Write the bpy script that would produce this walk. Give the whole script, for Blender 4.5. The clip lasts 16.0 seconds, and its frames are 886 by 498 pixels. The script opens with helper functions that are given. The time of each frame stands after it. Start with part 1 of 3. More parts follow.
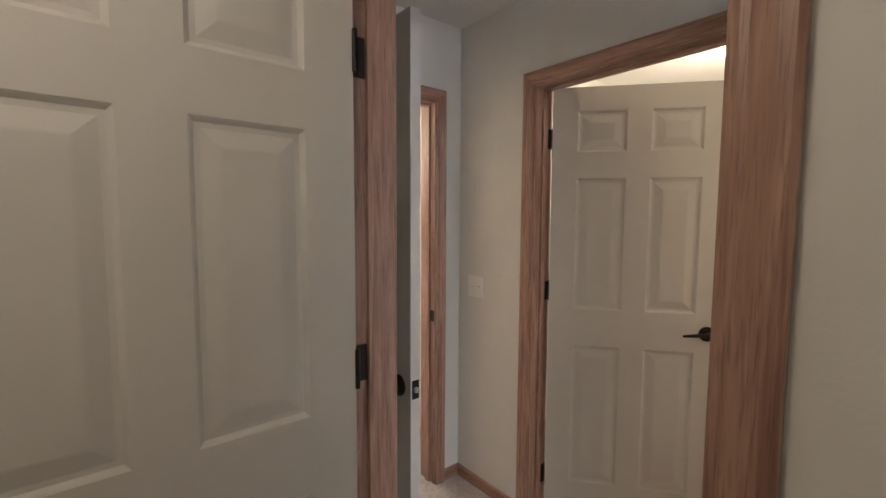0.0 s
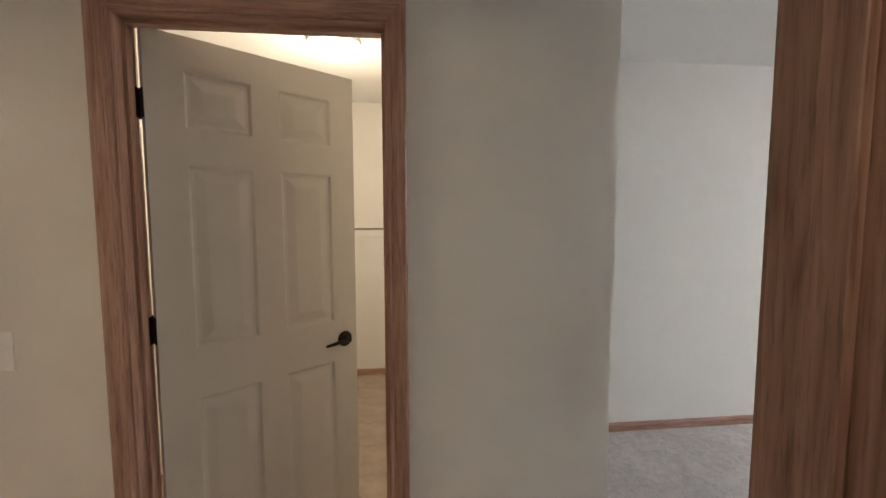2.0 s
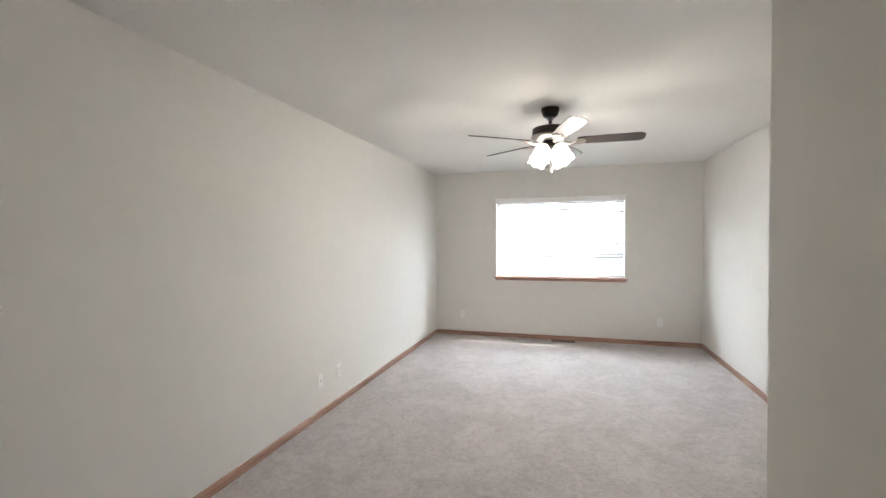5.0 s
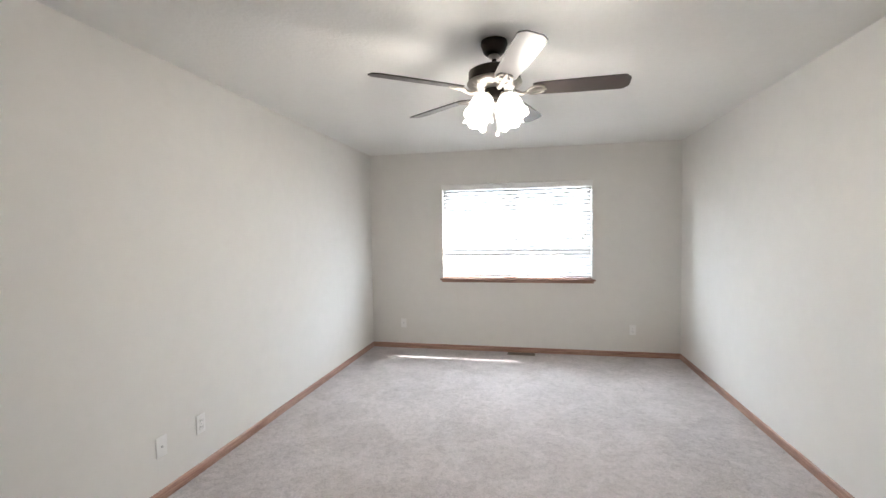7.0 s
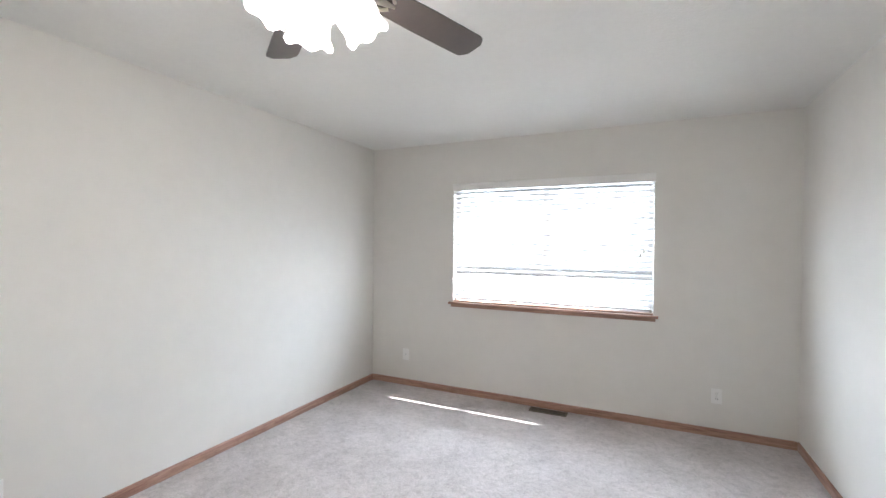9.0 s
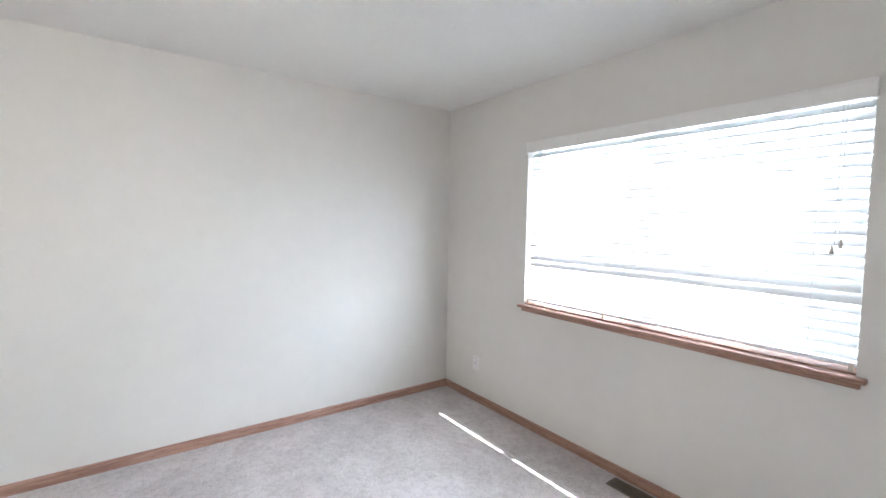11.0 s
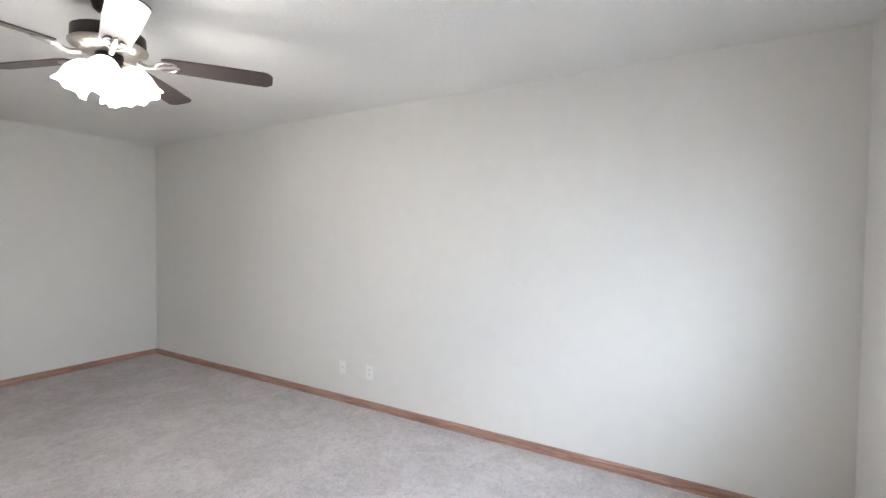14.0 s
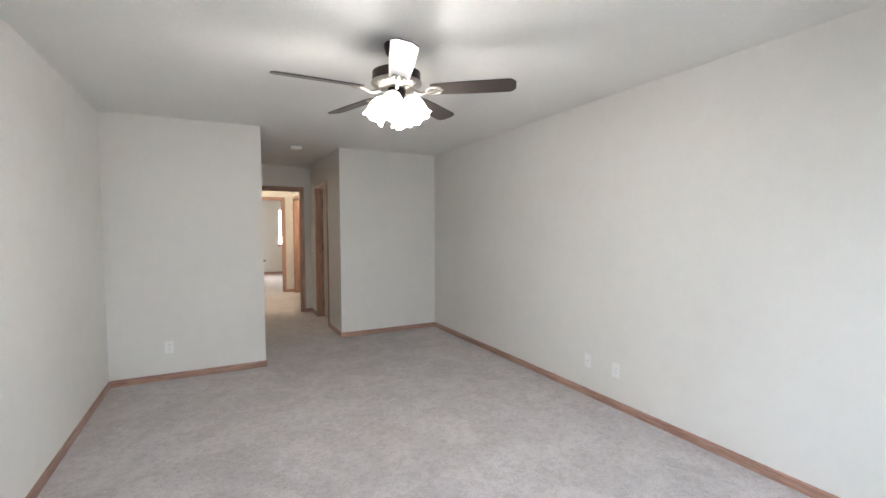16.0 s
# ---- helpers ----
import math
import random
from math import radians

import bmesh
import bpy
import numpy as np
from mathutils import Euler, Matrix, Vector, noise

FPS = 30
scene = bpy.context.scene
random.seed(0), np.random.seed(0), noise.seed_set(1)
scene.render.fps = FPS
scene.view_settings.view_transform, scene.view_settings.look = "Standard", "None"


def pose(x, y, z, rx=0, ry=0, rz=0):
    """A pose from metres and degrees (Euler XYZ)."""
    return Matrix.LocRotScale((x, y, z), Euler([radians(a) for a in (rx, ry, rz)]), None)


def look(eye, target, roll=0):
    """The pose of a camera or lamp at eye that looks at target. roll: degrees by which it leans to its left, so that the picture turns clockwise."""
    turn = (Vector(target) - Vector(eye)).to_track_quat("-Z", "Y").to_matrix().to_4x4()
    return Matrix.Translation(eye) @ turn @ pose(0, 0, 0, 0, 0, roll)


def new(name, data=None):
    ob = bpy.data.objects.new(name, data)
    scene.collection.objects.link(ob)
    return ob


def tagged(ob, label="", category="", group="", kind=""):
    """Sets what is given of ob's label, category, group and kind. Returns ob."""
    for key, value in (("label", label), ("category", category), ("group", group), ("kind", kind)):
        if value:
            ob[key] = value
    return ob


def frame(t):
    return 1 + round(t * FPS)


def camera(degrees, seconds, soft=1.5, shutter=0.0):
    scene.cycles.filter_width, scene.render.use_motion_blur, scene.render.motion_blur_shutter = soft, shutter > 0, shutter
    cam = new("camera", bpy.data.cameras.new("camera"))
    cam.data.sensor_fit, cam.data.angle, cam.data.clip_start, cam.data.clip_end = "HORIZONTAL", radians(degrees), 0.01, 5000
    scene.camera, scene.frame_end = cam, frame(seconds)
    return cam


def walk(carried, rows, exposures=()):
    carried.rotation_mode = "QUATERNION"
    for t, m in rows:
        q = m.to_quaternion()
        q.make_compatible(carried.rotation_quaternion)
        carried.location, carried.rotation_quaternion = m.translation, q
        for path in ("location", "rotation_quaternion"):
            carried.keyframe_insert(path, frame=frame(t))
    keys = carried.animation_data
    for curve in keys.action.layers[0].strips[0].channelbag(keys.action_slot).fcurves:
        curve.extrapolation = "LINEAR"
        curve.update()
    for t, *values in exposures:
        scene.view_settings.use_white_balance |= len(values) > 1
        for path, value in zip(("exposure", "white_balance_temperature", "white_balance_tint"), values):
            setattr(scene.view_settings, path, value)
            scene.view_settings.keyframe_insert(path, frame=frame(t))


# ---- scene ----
cam = camera(91.4, 16.0)
PATH = [
    (0, (2.896, -6.337, 1.469), (1.623, -7.872, 1.316), 0.3),
    (0.5, (2.885, -6.485, 1.467), (1.253, -7.631, 1.319), 0.1),
    (1, (2.856, -6.648, 1.484), (0.977, -7.31, 1.303), -0.0),
    (1.5, (2.805, -6.772, 1.482), (0.818, -6.942, 1.322), -0.1),
    (2, (2.655, -6.815, 1.489), (0.673, -6.594, 1.323), -0.1),
    (2.5, (2.49, -6.805, 1.496), (0.606, -6.149, 1.359), 0.2),
    (3, (2.342, -6.76, 1.468), (0.645, -5.708, 1.386), 0.2),
    (3.5, (2.141, -6.66, 1.488), (0.758, -5.216, 1.448), -0.6),
    (4, (2.121, -6.608, 1.485), (1.015, -4.942, 1.446), -0.5),
    (4.5, (2.027, -6.471, 1.485), (1.219, -4.642, 1.428), -0.2),
    (5, (1.944, -6.291, 1.469), (1.383, -4.372, 1.42), -0.4),
    (7.5, (2.038, -4.835, 1.469), (1.635, -2.878, 1.388), -0.8),
    (8, (2.241, -4.487, 1.5), (1.773, -2.544, 1.425), -0.9),
    (8.5, (2.431, -4.184, 1.445), (1.785, -2.292, 1.414), -0.1),
    (11, (3.054, -2.268, 1.467), (1.436, -1.097, 1.35), 1.0),
    (11.5, (2.964, -2.021, 1.521), (1.188, -1.11, 1.394), 1.6),
    (12, (2.911, -1.714, 1.53), (0.995, -1.154, 1.421), 1.4),
    (12.5, (2.966, -1.304, 1.471), (0.969, -1.221, 1.421), 0.8),
    (13, (2.872, -1.071, 1.464), (0.892, -1.343, 1.391), 0.1),
    (13.5, (2.812, -0.875, 1.45), (0.916, -1.507, 1.385), 0.1),
    (14, (2.741, -0.728, 1.43), (1.0, -1.71, 1.371), 0.6),
    (14.5, (2.792, -0.601, 1.437), (1.226, -1.842, 1.349), 1.2),
    (15, (2.794, -0.547, 1.442), (1.446, -2.021, 1.327), 1.6),
    (15.5, (2.729, -0.533, 1.446), (1.612, -2.187, 1.308), 0.6),
    (16, (2.703, -0.631, 1.429), (1.785, -2.405, 1.33), -0.2),
]
EXPOSURE = [(0.0, 3.75, 5750, 11), (1.5, 3.7, 5900, 10), (2.5, 3.55, 6150, 11), (4.0, 3.38, 6350, 10), (7.5, 3.22, 6200, 11), (11.0, 3.32, 5900, 11), (13.0, 3.38, 5900, 12), (16.0, 3.32, 6000, 10)]
walk(cam, [(r[0], look(*r[1:])) for r in PATH], exposures=EXPOSURE)

# ---- world, sun, large lights ----
SUN = Vector((1.22, 1.0, 2.8)).normalized()      # towards the sun
world = bpy.data.worlds.new("sky")
scene.world = world
world.use_nodes = True
_n = world.node_tree.nodes
_sky = _n.new("ShaderNodeTexSky")
_sky.sky_type, _sky.sun_disc = "NISHITA", False
_sky.sun_elevation = math.asin(SUN.z)
_sky.sun_rotation = math.atan2(SUN.x, SUN.y)
_bg = next(n for n in _n if n.type == "BACKGROUND")
_bg.inputs["Strength"].default_value = 0.05
world.node_tree.links.new(_sky.outputs[0], _bg.inputs["Color"])


def lamp(name, kind, m, power, colour, **more):
    data = bpy.data.lights.new(name, kind)
    data.energy, data.color = power, colour
    if kind == "AREA":
        data.shape, data.size, data.size_y = "RECTANGLE", more["size"], more["size_y"]
    elif kind == "POINT":
        data.shadow_soft_size = more["radius"]
    else:
        data.angle = radians(more["angle"])
    ob = new(name, data)
    ob.matrix_world = m
    return ob


lamp("sun", "SUN", look(SUN * 30, (0, 0, 0)), 5.0, (1.0, 0.96, 0.9), angle=0.5)
lamp("window_sky_light", "AREA", look((1.79, 0.19, 1.47), (1.79, -1.0, 1.47)), 9.0, (0.84, 0.93, 1.0), size=1.74, size_y=1.12)
lamp("far_window_sky_light", "AREA", look((0.48, -15.06, 1.48), (0.48, -14.0, 1.48)), 14.0, (1.0, 0.95, 0.87), size=1.14, size_y=1.12)
FAN = (1.806, -2.92)
FAN_POWER, CLOSET_POWER, SIDE_POWER, HALL_POWER, BATH_POWER = 0.74, 1.75, 4.0, 2.5, 0.33


# ---- materials ----
def material(name, base, rough=0.6, metal=0.0, grain=0.0, scale=40.0, stain=0.0, stain_scale=1.5, bump=0.0, bump_scale=200.0, tint=None, coat=0.0):
    """A painted or plain surface: base colour, fine grain, broad stains and relief."""
    mat = bpy.data.materials.new(name)
    mat.use_nodes = True
    nt = mat.node_tree
    b = next(n for n in nt.nodes if n.type == "BSDF_PRINCIPLED")
    b.inputs["Roughness"].default_value, b.inputs["Metallic"].default_value = rough, metal
    b.inputs["Coat Weight"].default_value = coat
    co = nt.nodes.new("ShaderNodeTexCoord").outputs["Object"]

    def noise_node(sc, detail=4.0):
        n = nt.nodes.new("ShaderNodeTexNoise")
        n.inputs["Scale"].default_value, n.inputs["Detail"].default_value = sc, detail
        nt.links.new(co, n.inputs["Vector"])
        return n.outputs["Fac"]

    def mixed(fac, a, low, high):
        ramp = nt.nodes.new("ShaderNodeMapRange")
        ramp.inputs["From Min"].default_value, ramp.inputs["From Max"].default_value = low, high
        nt.links.new(fac, ramp.inputs["Value"])
        mix = nt.nodes.new("ShaderNodeMix")
        mix.data_type = "RGBA"
        nt.links.new(ramp.outputs[0], mix.inputs["Factor"])
        return mix

    dark = tint or tuple(c * 0.6 for c in base)
    col = None
    mix = mixed(noise_node(scale), None, 0.3, 0.7)
    mix.inputs["A"].default_value = (*[b_ + (d - b_) * grain for b_, d in zip(base, dark)], 1)
    mix.inputs["B"].default_value = (*base, 1)
    col = mix.outputs["Result"]
    if stain:
        mix2 = mixed(noise_node(stain_scale, 5.0), None, 0.35, 0.65)
        mul = nt.nodes.new("ShaderNodeMix")
        mul.data_type, mul.blend_type = "RGBA", "MULTIPLY"
        mul.inputs["Factor"].default_value = 1.0
        mix2.inputs["A"].default_value = (1 - stain, 1 - stain, 1 - stain, 1)
        mix2.inputs["B"].default_value = (1, 1, 1, 1)
        nt.links.new(col, mul.inputs["A"])
        nt.links.new(mix2.outputs["Result"], mul.inputs["B"])
        col = mul.outputs["Result"]
    nt.links.new(col, b.inputs["Base Color"])
    if bump:
        bn = nt.nodes.new("ShaderNodeBump")
        bn.inputs["Strength"].default_value, bn.inputs["Distance"].default_value = bump, 0.004
        nt.links.new(noise_node(bump_scale, 3.0), bn.inputs["Height"])
        nt.links.new(bn.outputs[0], b.inputs["Normal"])
    return mat


def oak(name, along):
    """Varnished red oak with the grain along one axis."""
    mat = bpy.data.materials.new(name)
    mat.use_nodes = True
    nt = mat.node_tree
    b = next(n for n in nt.nodes if n.type == "BSDF_PRINCIPLED")
    b.inputs["Roughness"].default_value, b.inputs["Coat Weight"].default_value, b.inputs["Coat Roughness"].default_value = 0.42, 0.25, 0.25
    co = nt.nodes.new("ShaderNodeTexCoord")
    ma = nt.nodes.new("ShaderNodeMapping")
    sc = [1.0, 1.0, 1.0]
    sc["xyz".index(along)] = 0.055
    ma.inputs["Scale"].default_value = sc
    nt.links.new(co.outputs["Object"], ma.inputs["Vector"])
    n1, n2 = nt.nodes.new("ShaderNodeTexNoise"), nt.nodes.new("ShaderNodeTexNoise")
    n1.inputs["Scale"].default_value, n1.inputs["Detail"].default_value, n1.inputs["Distortion"].default_value = 62.0, 7.0, 1.1
    n2.inputs["Scale"].default_value, n2.inputs["Detail"].default_value = 320.0, 3.0
    for n in (n1, n2):
        nt.links.new(ma.outputs[0], n.inputs["Vector"])
    ramp = nt.nodes.new("ShaderNodeValToRGB")
    e = ramp.color_ramp.elements
    e[0].position, e[0].color = 0.30, (0.275, 0.14, 0.102, 1)
    e[1].position, e[1].color = 0.66, (0.49, 0.30, 0.22, 1)
    nt.links.new(n1.outputs["Fac"], ramp.inputs[0])
    pores = nt.nodes.new("ShaderNodeMapRange")
    pores.inputs["From Min"].default_value, pores.inputs["From Max"].default_value = 0.34, 0.46
    pores.inputs["To Min"].default_value = 0.72
    nt.links.new(n2.outputs["Fac"], pores.inputs["Value"])
    mul = nt.nodes.new("ShaderNodeMix")
    mul.data_type, mul.blend_type = "RGBA", "MULTIPLY"
    mul.inputs["Factor"].default_value = 1.0
    nt.links.new(ramp.outputs[0], mul.inputs["A"])
    nt.links.new(pores.outputs[0], mul.inputs["B"])
    nt.links.new(mul.outputs["Result"], b.inputs["Base Color"])
    bn = nt.nodes.new("ShaderNodeBump")
    bn.inputs["Strength"].default_value, bn.inputs["Distance"].default_value = 0.25, 0.001
    nt.links.new(n2.outputs["Fac"], bn.inputs["Height"])
    nt.links.new(bn.outputs[0], b.inputs["Normal"])
    return mat


def carpet(name):
    """Cut pile carpet: tufts of two shades, clumps, and trodden patches brushed one way."""
    mat = bpy.data.materials.new(name)
    mat.use_nodes = True
    nt = mat.node_tree
    b = next(n for n in nt.nodes if n.type == "BSDF_PRINCIPLED")
    b.inputs["Roughness"].default_value = 0.97
    b.inputs["Sheen Weight"].default_value = 0.15
    co = nt.nodes.new("ShaderNodeTexCoord").outputs["Object"]

    def noise_node(sc, detail, rough=0.5, dist=0.0):
        n = nt.nodes.new("ShaderNodeTexNoise")
        n.inputs["Scale"].default_value, n.inputs["Detail"].default_value = sc, detail
        n.inputs["Roughness"].default_value, n.inputs["Distortion"].default_value = rough, dist
        nt.links.new(co, n.inputs["Vector"])
        return n.outputs["Fac"]

    def spread(fac, low, high, to_low, to_high):
        m = nt.nodes.new("ShaderNodeMapRange")
        for key, v in (("From Min", low), ("From Max", high), ("To Min", to_low), ("To Max", to_high)):
            m.inputs[key].default_value = v
        nt.links.new(fac, m.inputs["Value"])
        return m.outputs[0]

    def times(x, y):
        m = nt.nodes.new("ShaderNodeMath")
        m.operation = "MULTIPLY"
        nt.links.new(x, m.inputs[0])
        nt.links.new(y, m.inputs[1])
        return m.outputs[0]

    tuft, clump, tread = noise_node(120.0, 4.0, 0.7), noise_node(26.0, 5.0, 0.75, 0.6), noise_node(3.2, 6.0, 0.62, 0.8)
    fac = times(times(spread(tuft, 0.32, 0.62, 0.66, 1.0), spread(clump, 0.36, 0.56, 0.74, 1.0)), spread(tread, 0.42, 0.58, 0.84, 1.0))
    mix = nt.nodes.new("ShaderNodeMix")
    mix.data_type = "RGBA"
    mix.inputs["A"].default_value, mix.inputs["B"].default_value = (0.10, 0.085, 0.075, 1), (0.68, 0.625, 0.615, 1)
    nt.links.new(fac, mix.inputs["Factor"])
    nt.links.new(mix.outputs["Result"], b.inputs["Base Color"])
    low = nt.nodes.new("ShaderNodeBump")
    low.inputs["Strength"].default_value, low.inputs["Distance"].default_value = 0.8, 0.012
    nt.links.new(clump, low.inputs["Height"])
    fine = nt.nodes.new("ShaderNodeBump")
    fine.inputs["Strength"].default_value, fine.inputs["Distance"].default_value = 0.7, 0.004
    nt.links.new(tuft, fine.inputs["Height"])
    nt.links.new(low.outputs[0], fine.inputs["Normal"])
    nt.links.new(fine.outputs[0], b.inputs["Normal"])
    return mat


def glowing(name, colour, strength, base=(0.9, 0.88, 0.84)):
    mat = material(name, base, 0.35)
    b = next(n for n in mat.node_tree.nodes if n.type == "BSDF_PRINCIPLED")
    b.inputs["Emission Color"].default_value, b.inputs["Emission Strength"].default_value = (*colour, 1), strength
    return mat


WALL = material("wall_paint", (0.80, 0.78, 0.74), 0.75, grain=0.06, scale=9.0, stain=0.03, stain_scale=0.9, bump=0.12, bump_scale=160.0)
CEIL = material("ceiling_paint", (0.86, 0.855, 0.825), 0.85, grain=0.05, scale=25.0, stain=0.03, stain_scale=1.2, bump=0.5, bump_scale=60.0)
CARPET = carpet("beige_carpet")
VINYL = material("stone_vinyl", (0.44, 0.355, 0.275), 0.4, grain=0.5, scale=14.0, stain=0.15, stain_scale=4.0, bump=0.1, bump_scale=60.0)
GROUT = material("vinyl_joint", (0.36, 0.30, 0.24), 0.7, grain=0.3, scale=60.0)
DOOR = material("door_paint", (0.74, 0.715, 0.67), 0.5, grain=0.04, scale=20.0, stain=0.03, stain_scale=2.0, bump=0.06, bump_scale=300.0)
OAK_X, OAK_Y, OAK_Z = oak("oak_along_x", "x"), oak("oak_along_y", "y"), oak("oak_along_z", "z")
BRONZE = material("dark_bronze", (0.035, 0.028, 0.024), 0.38, 0.7, grain=0.3, scale=80.0)
NICKEL = material("brushed_nickel", (0.62, 0.58, 0.52), 0.3, 1.0, grain=0.15, scale=120.0)
STEEL = material("latch_steel", (0.6, 0.6, 0.6), 0.3, 1.0, grain=0.1)
PLASTIC = material("white_plastic", (0.88, 0.87, 0.85), 0.4, grain=0.03, scale=30.0)
SLOT = material("dark_slot", (0.03, 0.03, 0.03), 0.6)
VINYL_FRAME = material("white_window_vinyl", (0.8, 0.8, 0.8), 0.4, grain=0.03, scale=10.0)
SLAT = material("white_blind_slat", (0.80, 0.80, 0.80), 0.5, grain=0.02, scale=15.0)
_nt = SLAT.node_tree
_tr, _mx = _nt.nodes.new("ShaderNodeBsdfTranslucent"), _nt.nodes.new("ShaderNodeMixShader")
_tr.inputs["Color"].default_value, _mx.inputs[0].default_value = (0.85, 0.86, 0.88, 1), 0.06
_out = next(n for n in _nt.nodes if n.type == "OUTPUT_MATERIAL")
_pb = next(n for n in _nt.nodes if n.type == "BSDF_PRINCIPLED")
_nt.links.new(_pb.outputs[0], _mx.inputs[1])
_nt.links.new(_tr.outputs[0], _mx.inputs[2])
_nt.links.new(_mx.outputs[0], _out.inputs["Surface"])
CORD = material("blind_cord", (0.7, 0.7, 0.68), 0.8, grain=0.1)
BLADE = material("dark_walnut_blade", (0.06, 0.048, 0.042), 0.35, grain=0.4, scale=30.0)
REGISTER = material("brown_register_paint", (0.16, 0.125, 0.095), 0.45, 0.2, grain=0.2, scale=80.0)
SHADE = glowing("lit_frosted_glass", (1.0, 0.93, 0.84), 0.5)
DOME = glowing("lit_glass_dome", (1.0, 0.86, 0.68), 0.3)
SIDING = material("pale_siding", (0.55, 0.55, 0.53), 0.6, grain=0.08, scale=12.0, stain=0.06, stain_scale=1.0)
GRASS = material("lawn_grass", (0.07, 0.11, 0.035), 0.95, grain=0.7, scale=40.0, stain=0.3, stain_scale=0.6, bump=1.0, bump_scale=60.0)
CHROME = material("closet_rail_metal", (0.33, 0.29, 0.25), 0.35, 0.6, grain=0.1)

GLASS = bpy.data.materials.new("window_glass")
GLASS.use_nodes = True
_g = next(n for n in GLASS.node_tree.nodes if n.type == "BSDF_PRINCIPLED")
_g.inputs["Transmission Weight"].default_value, _g.inputs["Roughness"].default_value, _g.inputs["IOR"].default_value = 1.0, 0.0, 1.05


# ---- mesh helpers ----
def mesh_object(name, bm, mat, parent=None, smooth=False):
    me = bpy.data.meshes.new(name)
    bmesh.ops.recalc_face_normals(bm, faces=bm.faces)
    if smooth:
        for f in bm.faces:
            f.smooth = True
    bm.to_mesh(me)
    bm.free()
    me.materials.append(mat)
    ob = new(name, me)
    if parent:
        ob.parent = parent
    return ob


def part(name, bm, mat, parent, label="", smooth=False):
    ob = mesh_object(name, bm, mat, parent, smooth)
    if smooth:
        mod = ob.modifiers.new("edges", "EDGE_SPLIT")
        mod.split_angle = radians(50)
    return tagged(ob, label)


def thing(name, label, category, m=None, group="", kind=""):
    ob = new(name)
    ob.empty_display_size = 0.1
    if m is not None:
        ob.matrix_world = m
    return tagged(ob, label, category, group, kind)


def box(x0, x1, y0, y1, z0, z1, bevel=0.0, bm=None):
    bm = bm or bmesh.new()
    r = bmesh.ops.create_cube(bm, size=1.0, matrix=Matrix.LocRotScale(((x0 + x1) / 2, (y0 + y1) / 2, (z0 + z1) / 2), None, (abs(x1 - x0), abs(y1 - y0), abs(z1 - z0))))
    if bevel:
        es = list({e for v in r["verts"] for e in v.link_edges})
        bmesh.ops.bevel(bm, geom=es, offset=bevel, segments=2, affect="EDGES", profile=0.5)
    return bm


def lathe(rings, n=32, m=None, bm=None, closed=True):
    """A turned shape from (radius, height) rings round z."""
    bm = bm or bmesh.new()
    m = m or Matrix()
    rows = []
    for r, z in rings:
        if r < 1e-6:
            rows.append([bm.verts.new(m @ Vector((0, 0, z)))])
        else:
            rows.append([bm.verts.new(m @ Vector((r * math.cos(2 * math.pi * i / n), r * math.sin(2 * math.pi * i / n), z))) for i in range(n)])
    for a, b in zip(rows, rows[1:]):
        for i in range(n):
            q = [a[i % len(a)], a[(i + 1) % len(a)], b[(i + 1) % len(b)], b[i % len(b)]]
            q = list(dict.fromkeys(q))
            if len(q) > 2:
                bm.faces.new(q)
    return bm


def tube(points, radius, n=10, bm=None):
    bm = bm or bmesh.new()
    pts = [Vector(p) for p in points]
    rows = []
    for i, p in enumerate(pts):
        d = (pts[min(i + 1, len(pts) - 1)] - pts[max(i - 1, 0)]).normalized()
        q = d.to_track_quat("Z", "Y").to_matrix()
        rr = radius[i] if isinstance(radius, (list, tuple)) else radius
        rows.append([bm.verts.new(p + q @ Vector((rr * math.cos(2 * math.pi * k / n), rr * math.sin(2 * math.pi * k / n), 0))) for k in range(n)])
    for a, b in zip(rows, rows[1:]):
        for k in range(n):
            bm.faces.new((a[k], a[(k + 1) % n], b[(k + 1) % n], b[k]))
    bm.faces.new(rows[0])
    bm.faces.new(rows[-1])
    return bm


